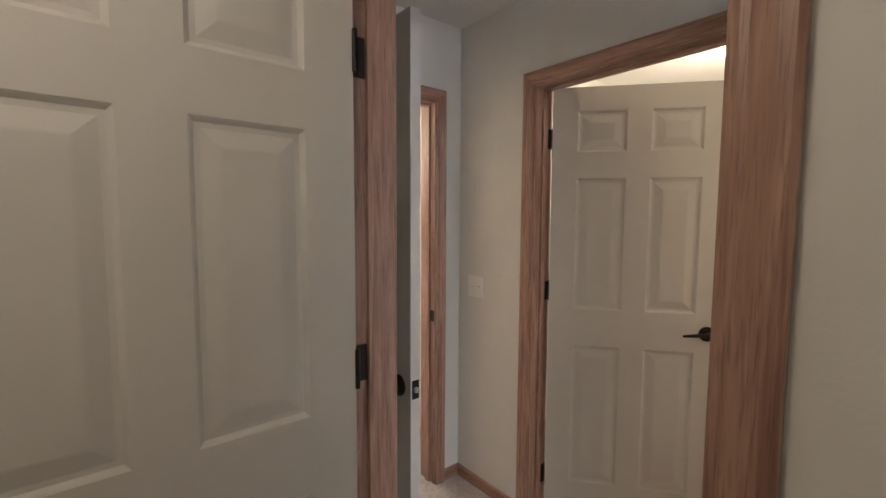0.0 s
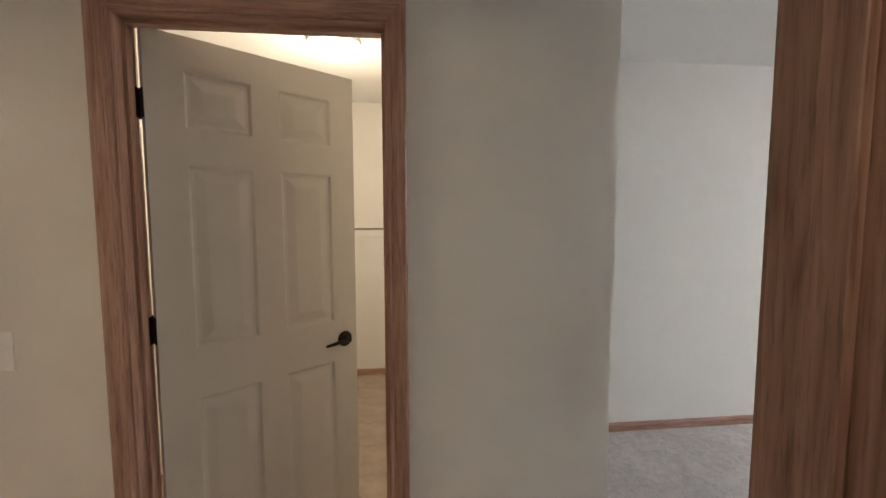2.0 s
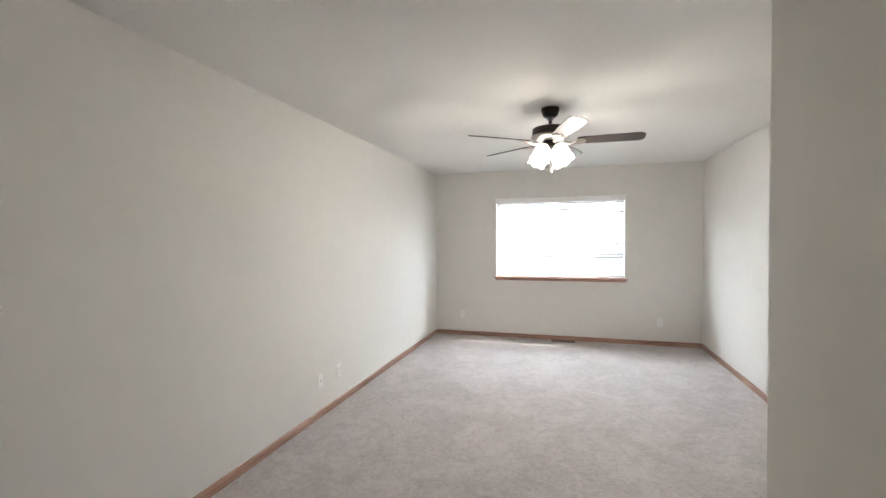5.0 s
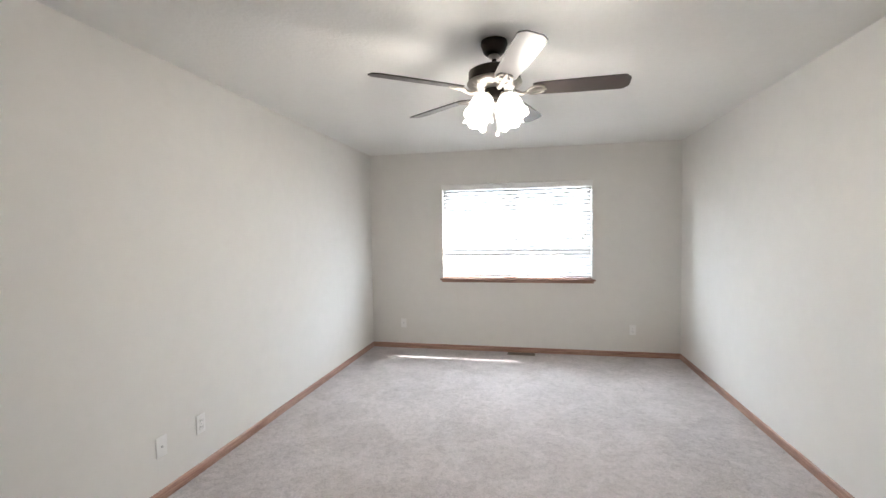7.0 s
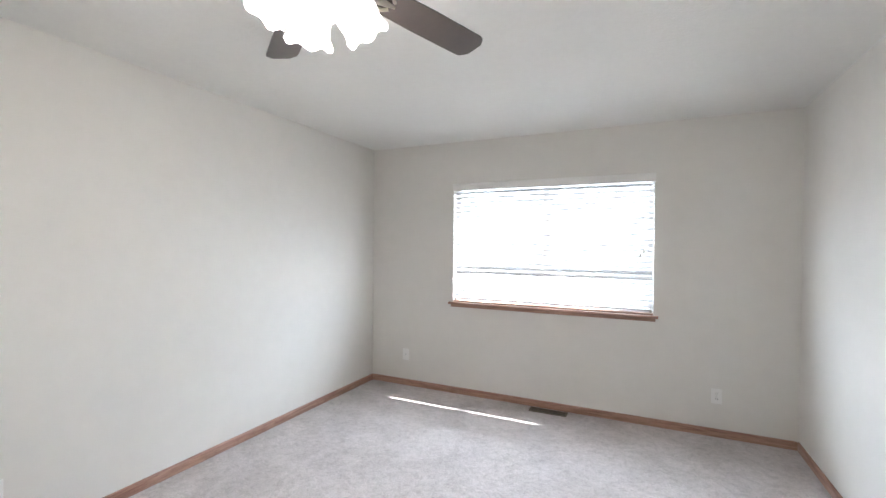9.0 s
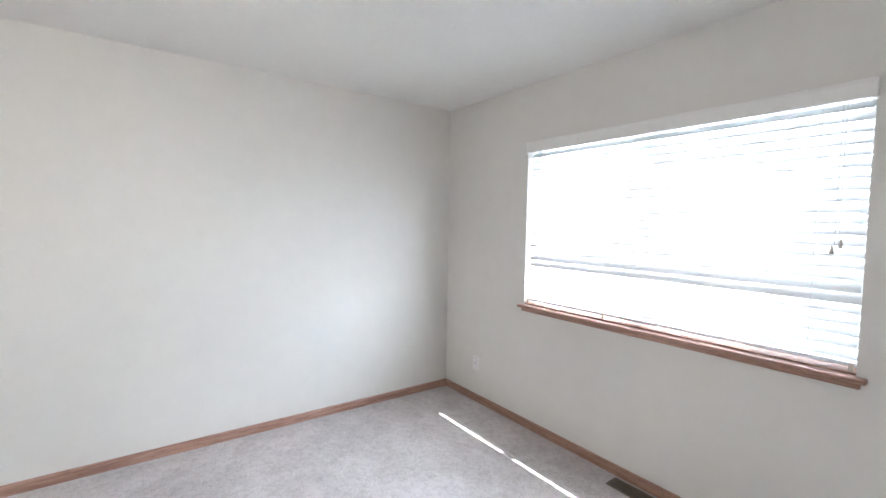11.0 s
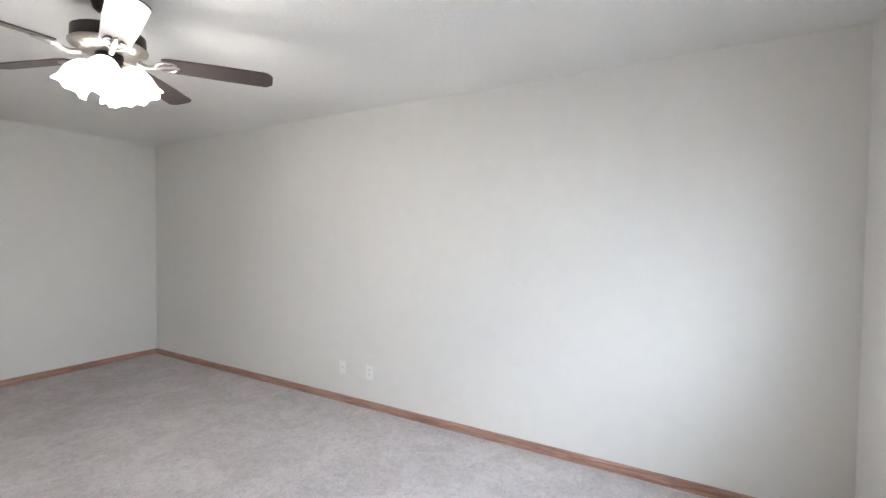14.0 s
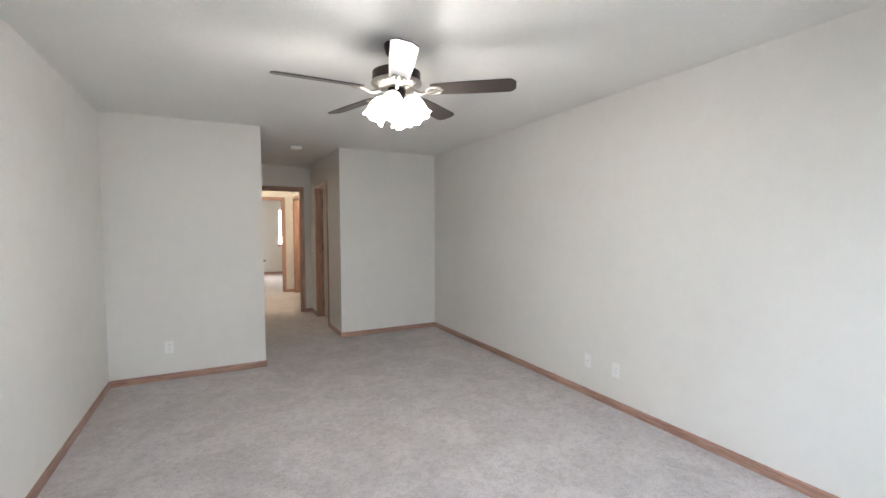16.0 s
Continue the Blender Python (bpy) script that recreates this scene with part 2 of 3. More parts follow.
def wall(name, x0, x1, y0, y1, openings=(), z0=0.0, z1=2.44, label="cream painted plaster wall", mat=None):
    """A wall along its longer side, with openings (from, to, bottom, top) cut right through."""
    along_x = (x1 - x0) > (y1 - y0)
    a0, a1 = (x0, x1) if along_x else (y0, y1)
    us = sorted({a0, a1, *[v for o in openings for v in o[:2]]})
    zs = sorted({z0, z1, *[v for o in openings for v in o[2:]]})

    def solid(i, j):
        if not (0 <= i < len(us) - 1 and 0 <= j < len(zs) - 1):
            return False
        u, z = (us[i] + us[i + 1]) / 2, (zs[j] + zs[j + 1]) / 2
        return not any(o[0] < u < o[1] and o[2] < z < o[3] for o in openings)

    t0, t1 = (y0, y1) if along_x else (x0, x1)
    bm = bmesh.new()

    def at(u, t, z):
        return bm.verts.new((u, t, z) if along_x else (t, u, z))

    for i in range(len(us) - 1):
        for j in range(len(zs) - 1):
            if not solid(i, j):
                continue
            ua, ub, za, zb = us[i], us[i + 1], zs[j], zs[j + 1]
            for t in (t0, t1):
                bm.faces.new([at(ua, t, za), at(ub, t, za), at(ub, t, zb), at(ua, t, zb)])
            for di, u in ((-1, ua), (1, ub)):
                if not solid(i + di, j):
                    bm.faces.new([at(u, t0, za), at(u, t1, za), at(u, t1, zb), at(u, t0, zb)])
            for dj, z in ((-1, za), (1, zb)):
                if not solid(i, j + dj):
                    bm.faces.new([at(ua, t0, z), at(ub, t0, z), at(ub, t1, z), at(ua, t1, z)])
    bmesh.ops.remove_doubles(bm, verts=bm.verts, dist=1e-5)
    return tagged(mesh_object(name, bm, mat or WALL), label, "wall", kind="structure")


# ---- plan ----
H = 2.44
W = 3.60              # bedroom width
CX, CY = 1.335, -6.112    # corner of the closet block
VX, SY = 2.312, -5.32     # corner of the bathroom block
EY = -8.08            # end wall of the entry
T = 0.115
J = 0.019             # jamb board
FL = 0.024            # top of the carpet pile, over the foot of the baseboards
DT = 2.04             # door opening height
WIN = (0.92, 2.665, 0.905, 2.03)
WIN2 = (-0.10, 1.06, 0.905, 2.05)
CLO = (-7.58, -6.839)    # closet doorway, along y
BATH = (-7.23, -6.49)    # bathroom doorway, along y
ENT = (1.505, 2.215)        # entry doorway, along x
HALL = (1.47, 2.23)       # far bedroom doorway, along x
SIDE = (-10.42, -9.70)    # side doorway of the hall, along y


def rough_hole(o):
    return (o[0] - J, o[1] + J, 0.0, DT + J)


def slab(name, x0, x1, y0, y1, z0, z1, mat, label, category):
    return tagged(mesh_object(name, box(x0, x1, y0, y1, z0, z1), mat), label, category, kind="structure")


slab("floor", -0.12, W + 0.12, CY, 0.0, -0.10, FL, CARPET, "beige grey cut pile carpet with faint footmarks", "floor")
slab("floor_rear", -1.34, W + 0.12, -15.02, CY, -0.10, FL, CARPET, "beige grey cut pile carpet through entry and hall", "floor")
slab("ceiling", -0.12, W + 0.12, CY, 0.15, H, H + 0.12, CEIL, "white lightly textured plaster ceiling", "ceiling")
slab("ceiling_rear", -1.34, W + 0.12, -15.02, CY, H, H + 0.12, CEIL, "white lightly textured plaster ceiling over entry and hall", "ceiling")
slab("foundation", -0.12, W + 0.12, CY, 0.15, -0.46, -0.101, SIDING, "pale concrete foundation under the bedroom", "foundation")
slab("foundation_rear", -1.34, W + 0.12, -15.02, CY, -0.46, -0.101, SIDING, "pale concrete foundation under the rear rooms", "foundation")
wall("wall_west", -0.12, 0.0, CY, 0.0)
wall("wall_north", -0.12, W + 0.12, 0.0, 0.15, [WIN])
wall("wall_east", W, W + 0.12, EY, 0.0)
wall("wall_closet_front", -1.34, CX, CY - T, CY)
wall("wall_closet_side", CX - T, CX, EY, CY - T, [rough_hole(CLO)])
wall("wall_closet_west", -1.34, -1.22, EY, CY - T)
wall("wall_bath_front", VX, W, SY - T, SY)
wall("wall_bath_side", VX, VX + T, EY, SY - T, [rough_hole(BATH)])
wall("wall_entry_end", -1.34, W + 0.12, EY - T, EY, [rough_hole(ENT)])
wall("wall_hall_west", 1.13, 1.25, -10.65, EY - T, [rough_hole(SIDE)])
wall("wall_hall_east", 2.45, 2.57, -10.65, EY - T)
wall("wall_hall_end", -1.34, W + 0.12, -10.77, -10.65, [rough_hole(HALL)])
wall("wall_side_room_west", -0.32, -0.20, -10.65, EY - T)
wall("wall_far_room_west", -1.34, -1.22, -14.9, -10.77)
wall("wall_far_room_east", 3.0, 3.12, -14.9, -10.77)
wall("wall_far_room_south", -1.34, W + 0.12, -15.02, -14.9, [WIN2])


# ---- baseboards ----
def baseboard(a, b, n):
    """An oak baseboard along a wall face from a to b; n points into the room."""
    a, b, n = Vector(a), Vector(b), Vector(n)
    prof = ((0, 0.0), (0.012, 0.0), (0.012, 0.068), (0.009, 0.078), (0.004, 0.084), (0, 0.084))
    bm = bmesh.new()
    ra = [bm.verts.new((a.x + n.x * p, a.y + n.y * p, z)) for p, z in prof]
    rb = [bm.verts.new((b.x + n.x * p, b.y + n.y * p, z)) for p, z in prof]
    k = len(prof)
    for i in range(k):
        bm.faces.new((ra[i], ra[(i + 1) % k], rb[(i + 1) % k], rb[i]))
    bm.faces.new(ra)
    bm.faces.new(rb)
    return tagged(mesh_object("baseboard", bm, OAK_X if abs(b.x - a.x) > abs(b.y - a.y) else OAK_Y), "varnished oak baseboard along the wall", "baseboard", kind="structure")


C = 0.062   # casing width with its reveal
for a, b, n in (
    ((0, CY), (0, 0), (1, 0)), ((0.012, 0), (W - 0.012, 0), (0, -1)), ((W, SY), (W, 0), (-1, 0)),
    ((0.012, CY), (CX + 0.012, CY), (0, 1)), ((CX, CLO[1] + C), (CX, CY), (1, 0)), ((CX, EY), (CX, CLO[0] - C), (1, 0)),
    ((VX - 0.012, SY), (W - 0.012, SY), (0, 1)), ((VX, BATH[1] + C), (VX, SY), (-1, 0)), ((VX, EY), (VX, BATH[0] - C), (-1, 0)),
    ((CX + 0.012, EY), (ENT[0] - C, EY), (0, 1)),
    ((-1.22, EY), (-1.22, CY - T), (1, 0)), ((-1.208, CY - T), (CX - T, CY - T), (0, -1)), ((-1.208, EY), (CX - T, EY), (0, 1)),
    ((VX + T, BATH[1] + C), (VX + T, SY - T), (1, 0)), ((VX + T, EY), (VX + T, BATH[0] - C), (1, 0)),
    ((1.25, -10.65), (1.25, SIDE[0] - C), (1, 0)), ((1.25, SIDE[1] + C), (1.25, EY - T), (1, 0)), ((2.45, -10.65), (2.45, EY - T), (-1, 0)),
    ((1.262, -10.65), (HALL[0] - C, -10.65), (0, 1)),
    ((-1.2, -14.9), (3.0, -14.9), (0, 1)), ((3.0, -14.9), (3.0, -10.77), (-1, 0)),
):
    baseboard(a, b, n)


# ---- doorways: jambs, stops and casings ----
PROFILE = ((0.005, 0.0), (0.005, 0.009), (0.014, 0.012), (0.022, 0.011), (0.044, 0.016), (0.057, 0.017), (0.062, 0.013), (0.062, 0.0))


def sweep(parent, name, mat, at, ends):
    """A casing piece with mitred ends: ends give (u, z) for a profile width w."""
    bm = bmesh.new()
    rows = [[bm.verts.new(at(*end(w), t)) for w, t in PROFILE] for end in ends]
    k = len(PROFILE)
    for i in range(k):
        bm.faces.new((rows[0][i], rows[0][(i + 1) % k], rows[1][(i + 1) % k], rows[1][i]))
    bm.faces.new(rows[0])
    bm.faces.new(rows[1])
    return part(name, bm, mat, parent)


def doorway(axis, o, c0, c1, stop, sides=(0, 1)):
    """Oak jambs, stops and casings for an opening o along an axis, through a wall from c0 to c1. stop: where the door stop stands."""
    root = thing("door_frame", "varnished oak door frame with moulded casing", "door frame", kind="structure")
    u0, u1 = o

    def bx(ua, ub, ca, cb, za, zb):
        return box(ua, ub, ca, cb, za, zb, 0.0015) if axis == "x" else box(ca, cb, ua, ub, za, zb, 0.0015)

    e = 0.002
    flat = OAK_X if axis == "x" else OAK_Y
    part("jamb", bx(u0 - J, u0, c0 - e, c1 + e, 0, DT), OAK_Z, root)
    part("jamb", bx(u1, u1 + J, c0 - e, c1 + e, 0, DT), OAK_Z, root)
    part("head_jamb", bx(u0 - J, u1 + J, c0 - e, c1 + e, DT + 0.0005, DT + J), flat, root)
    s0, s1 = stop
    part("stop", bx(u0, u0 + 0.011, s0, s1, 0, DT - 0.012), OAK_Z, root)
    part("stop", bx(u1 - 0.011, u1, s0, s1, 0, DT - 0.012), OAK_Z, root)
    part("head_stop", bx(u0, u1, s0, s1, DT - 0.011, DT), flat, root)
    for k in sides:
        c, sg = (c0 - e, -1) if k == 0 else (c1 + e, 1)

        def at(u, z, t):
            return (u, c + sg * t, z) if axis == "x" else (c + sg * t, u, z)

        sweep(root, "casing", OAK_Z, at, (lambda w: (u0 - w, 0.0), lambda w: (u0 - w, DT + w)))
        sweep(root, "casing", OAK_Z, at, (lambda w: (u1 + w, 0.0), lambda w: (u1 + w, DT + w)))
        sweep(root, "head_casing", flat, at, (lambda w: (u0 - w, DT + w), lambda w: (u1 + w, DT + w)))
    return root


closet_frame = doorway("y", CLO, CX - T, CX, (CX - T + 0.038, CX - T + 0.070))
bath_frame = doorway("y", BATH, VX, VX + T, (VX + T - 0.070, VX + T - 0.038))
entry_frame = doorway("x", ENT, EY - T, EY, (EY - 0.070, EY - 0.038))
doorway("x", HALL, -10.77, -10.65, (-10.73, -10.70))
doorway("y", SIDE, 1.13, 1.25, (1.17, 1.20))
part("strike_plate", box(ENT[0] - 0.001, ENT[0] + 0.002, EY - 0.036, EY - 0.006, 0.915, 0.972, 0.0008), BRONZE, entry_frame)
part("strike_plate", box(VX + T - 0.034, VX + T - 0.006, BATH[1] - 0.002, BATH[1] + 0.001, 0.915, 0.972, 0.0008), BRONZE, bath_frame)
part("strike_plate", box(CX - T + 0.006, CX - T + 0.034, CLO[1] - 0.002, CLO[1] + 0.001, 0.915, 0.972, 0.0008), BRONZE, closet_frame)


# ---- doors ----
ROWS = ((0.20, 0.86), (1.03, 1.63), (1.745, 1.925))
DH, DTH = 2.03, 0.035


def panel_leaf(w):
    """A six-panel moulded leaf: x from the hinge edge, y its thickness, z up."""
    st, mid = 0.108, 0.10
    p = (w - 2 * st - mid) / 2
    cols = ((st, st + p), (st + p + mid, w - st))
    xs = [0, *cols[0], *cols[1], w]
    zs = [0.026, *[v for r in ROWS for v in r], DH]
    bm = bmesh.new()
    steps = ((0.0, 0.0), (0.004, 0.003), (0.010, 0.009), (0.020, 0.0095), (0.052, 0.0015), (0.056, 0.001))
    for y, s in ((0.0, 1), (DTH, -1)):
        for i in range(5):
            for j in range(len(zs) - 1):
                a, b, c, d = xs[i], xs[i + 1], zs[j], zs[j + 1]
                if i in (1, 3) and j in (1, 3, 5):
                    rings = [[bm.verts.new((px, y + s * dep, pz)) for px, pz in ((a + k, c + k), (b - k, c + k), (b - k, d - k), (a + k, d - k))] for k, dep in steps]
                    for r0, r1 in zip(rings, rings[1:]):
                        for k in range(4):
                            bm.faces.new((r0[k], r0[(k + 1) % 4], r1[(k + 1) % 4], r1[k]))
                    bm.faces.new(rings[-1])
                else:
                    bm.faces.new([bm.verts.new((px, y, pz)) for px, pz in ((a, c), (b, c), (b, d), (a, d))])
    for x in (0, w):
        bm.faces.new([bm.verts.new(q) for q in ((x, 0, zs[0]), (x, DTH, zs[0]), (x, DTH, DH), (x, 0, DH))])
    for z in (zs[0], DH):
        bm.faces.new([bm.verts.new(q) for q in ((0, 0, z), (w, 0, z), (w, DTH, z), (0, DTH, z))])
    bmesh.ops.remove_doubles(bm, verts=bm.verts, dist=1e-5)
    return bm


def lever(parent, w, side, z=0.945):
    """A lever handle on one face, pointing towards the hinges."""
    y, s = (0.0, -1) if side == 0 else (DTH, 1)
    x = w - 0.06
    turn = Matrix.Translation((x, y, z)) @ Matrix.Rotation(radians(-90 * s), 4, "X")
    h = part("handle", lathe([(0.0, 0), (0.033, 0), (0.033, 0.004), (0.029, 0.009), (0.018, 0.012), (0.0, 0.012)], 28, turn), BRONZE, parent, "dark bronze lever handle on a round rose", True)
    part("stem", lathe([(0.011, 0.010), (0.010, 0.031), (0.012, 0.036), (0.0, 0.038)], 18, turn), BRONZE, h, smooth=True)
    d = y + s * 0.032
    part("lever", tube([(x + 0.004, d, z), (x - 0.03, d + s * 0.004, z + 0.002), (x - 0.07, d + s * 0.003, z - 0.003), (x - 0.105, d - s * 0.004, z - 0.008)], [0.010, 0.009, 0.0075, 0.005], 12), BRONZE, h, smooth=True)


def door(name, w, m, label, knuckle):
    """A hung door. knuckle: the face (0 or 1) on whose edge the hinges stand."""
    root = thing(name, label, "door", m, kind="structure")
    part("leaf", panel_leaf(w), DOOR, root)
    for s in (0, 1):
        lever(root, w, s)
    part("latch_plate", box(w - 0.001, w + 0.0015, 0.005, 0.030, 0.917, 0.973, 0.0005), BRONZE, root)
    part("latch_bolt", box(w, w + 0.009, 0.011, 0.024, 0.937, 0.953, 0.002), STEEL, root)
    yk = -0.004 if knuckle == 0 else DTH + 0.004
    for z in (0.21, 1.11, 1.81):
        hg = part("hinge", box(-0.003, -0.0005, 0.003, DTH - 0.003, z - 0.044, z + 0.044, 0.0005), BRONZE, root, "dark bronze butt hinge")
        part("knuckle", lathe([(0.0, z - 0.047), (0.0055, z - 0.045), (0.0055, z + 0.045), (0.0, z + 0.047)], 14, Matrix.Translation((-0.002, yk, 0))), BRONZE, hg, smooth=True)
    return root


# bathroom door, folded back at a right angle into the bathroom
door("door_bathroom", BATH[1] - BATH[0] - 0.005, pose(VX + T + 0.008, BATH[0] - 0.005, 0.012), "cream six-panel door standing open on bronze hinges", 1)
# entry door, standing along the side wall of the entry
door("door_entry", ENT[1] - ENT[0] - 0.003, pose(2.147, EY + 0.030, 0.012, 0, 0, 90) @ pose(0, -DTH, 0), "cream six-panel entry door swung open beside the wall", 0)
# closet door, half open into the lit closet
door("door_closet", CLO[1] - CLO[0] - 0.005, pose(CX - T - 0.003, CLO[0] + 0.004, 0.012, 0, 0, 90 + 39.5) @ pose(0, -DTH, 0), "cream six-panel closet door standing ajar", 1)
for z in (0.222, 1.122, 1.822):
    part("hinge_leaf", box(CX - T + 0.002, CX - T + 0.036, CLO[0] - 0.0005, CLO[0] + 0.003, z - 0.044, z + 0.044, 0.0005), BRONZE, closet_frame)
    part("hinge_leaf", box(VX + T - 0.036, VX + T - 0.002, BATH[0] - 0.0005, BATH[0] + 0.003, z - 0.044, z + 0.044, 0.0005), BRONZE, bath_frame)

# ---- windows ----


def window(name, o, y0, sg, label, right_grid, left_grid):
    """A vinyl slider in the opening o. y0: the room face of its wall; sg: +1 when outside lies towards +y."""
    root = thing(name, label, "window", kind="structure")
    x0, x1, z0, z1 = o
    xm = (x0 + x1) / 2

    def bx(xa, xb, da, db, za, zb, bev=0.003):
        return box(xa, xb, min(y0 + sg * da, y0 + sg * db), max(y0 + sg * da, y0 + sg * db), za, zb, bev)

    f = 0.042
    fr = part("frame", bx(x0, x0 + f, 0.095, 0.150, z0, z1), VINYL_FRAME, root)
    part("frame_side", bx(x1 - f, x1, 0.095, 0.150, z0, z1), VINYL_FRAME, root)
    part("frame_head", bx(x0 + f, x1 - f, 0.095, 0.150, z1 - f, z1), VINYL_FRAME, root)
    part("frame_foot", bx(x0 + f, x1 - f, 0.095, 0.150, z0, z0 + f), VINYL_FRAME, root)
    part("meeting_stile", bx(xm - 0.028, xm + 0.028, 0.100, 0.140, z0 + f, z1 - f), VINYL_FRAME, root)
    for a, b, grid in ((x0 + f, xm - 0.028, left_grid), (xm + 0.028, x1 - f, right_grid)):
        pane = part("pane", bx(a, b, 0.118, 0.122, z0 + f, z1 - f, 0), GLASS, root)
        pane.visible_shadow = False
        for kind, v, lo, hi in grid:
            part("muntin", bx(v - 0.009, v + 0.009, 0.108, 0.116, lo, hi, 0.002) if kind == "v" else bx(a, b, 0.1075, 0.1165, v - 0.011, v + 0.011, 0.002), VINYL_FRAME, root)
    # oak sill with a rounded nose and horns
    part("sill", bx(x0 - 0.035, x1 + 0.035, -0.040, -0.0005, z0 - 0.022, z0 + 0.0, 0.006), OAK_X, root, "varnished oak sill")
    part("sill_board", bx(x0 + 0.002, x1 - 0.002, 0.0, 0.094, z0 + 0.0005, z0 + 0.010, 0.001), OAK_X, root)
    part("apron", bx(x0 - 0.015, x1 + 0.015, -0.014, -0.0005, z0 - 0.048, z0 - 0.0225, 0.003), OAK_X, root)
    return root


window("window_1", WIN, 0.0, 1, "white vinyl sliding window with an oak sill", (("h", 1.475, 0, 0), ("v", 2.10, 1.487, 1.985), ("v", 2.37, 1.487, 1.985)), (("h", 1.70, 0, 0), ("h", 1.475, 0, 0)))
window("window_2", WIN2, -14.9, -1, "white vinyl window in the far bedroom", (), ())


def blind(name, o, y0, sg, label):
    """A horizontal blind with a valance: its slats lean down towards the room."""
    root = thing(name, label, "window blind")
    x0, x1, z0, z1 = o
    a, b = x0 + 0.008, x1 - 0.008
    yc = y0 + sg * 0.045
    val = part("valance", box(x0 - 0.006, x1 + 0.006, min(y0 - sg * 0.016, y0 - sg * 0.002), max(y0 - sg * 0.016, y0 - sg * 0.002), z1 - 0.062, z1 + 0.012, 0.004), PLASTIC, root, "cream moulded valance")
    part("valance_bead", box(x0 - 0.008, x1 + 0.008, min(y0 - sg * 0.021, y0 - sg * 0.0165), max(y0 - sg * 0.021, y0 - sg * 0.0165), z1 - 0.006, z1 + 0.006, 0.002), PLASTIC, val)
    part("head_rail", box(a, b, yc - 0.025, yc + 0.025, z1 - 0.046, z1 - 0.004, 0.003), SLAT, root)
    n, steep = 23, (16, 17)
    top, foot = z1 - 0.075, z0 + 0.075
    bm = bmesh.new()
    half, tilt = 0.025, radians(45)
    prof = []
    for i in range(7):
        u = -half + 2 * half * i / 6
        prof.append((u, 0.0022 * (1 - (u / half) ** 2)))
    loop = [(u, c + 0.0012) for u, c in prof] + [(u, c - 0.0012) for u, c in reversed(prof)]
    ra = [bm.verts.new((a, sg * (u * math.cos(tilt) - c * math.sin(tilt)), u * math.sin(tilt) + c * math.cos(tilt))) for u, c in loop]
    rb = [bm.verts.new((b, v.co.y, v.co.z)) for v in ra]
    k = len(loop)
    for i in range(k):
        bm.faces.new((ra[i], ra[(i + 1) % k], rb[(i + 1) % k], rb[i]))
    bm.faces.new(ra)
    bm.faces.new(rb)
    first = part("slat", bm, SLAT, root, smooth=True)
    first.location = (0, yc, top)
    for i in range(1, n):
        s = first.copy()
        scene.collection.objects.link(s)
        if i in steep:
            s.rotation_euler.x = sg * radians(25.5)
        s.location = (random.uniform(-0.001, 0.001), yc, top + (foot - top) * i / (n - 1))
    part("bottom_rail", box(a, b, yc - 0.024, yc + 0.024, z0 + 0.028, z0 + 0.044, 0.004), SLAT, root)
    for x in (x0 + 0.16, (x0 + x1) / 2, x1 - 0.16):
        for d in (-0.021, 0.021):
            part("ladder_cord", tube([(x, yc + d, z0 + 0.03), (x, yc + d, z1 - 0.04)], 0.0010, 5), CORD, root)
    xc = x1 - 0.088
    for dx in (-0.006, 0.006):
        cord = part("lift_cord", tube([(xc + dx, yc - sg * 0.034, 1.41 + dx), (xc + dx, yc - sg * 0.034, z1 - 0.05)], 0.0012, 6), CORD, root)
        part("tassel", lathe([(0.0, 0.022), (0.004, 0.020), (0.009, -0.012), (0.007, -0.016), (0, -0.016)], 12, Matrix.Translation((xc + dx * 2.2, yc - sg * 0.034, 1.40 + dx * 2))), NICKEL, cord, "small metal tassel", True)
    for x in (x0 + 0.02, (x0 + x1) / 2 - 0.25, x1 - 0.02):
        part("hold_down", box(x - 0.008, x + 0.008, yc - sg * 0.030 - 0.003, yc - sg * 0.030 + 0.003, z0 + 0.011, z0 + 0.040, 0.002), NICKEL, root)
    return root


blind("window_blind", WIN, 0.0, 1, "white slatted blind with tilted open slats in the window")
blind("window_blind", WIN2, -14.9, -1, "white slatted blind in the far bedroom window")


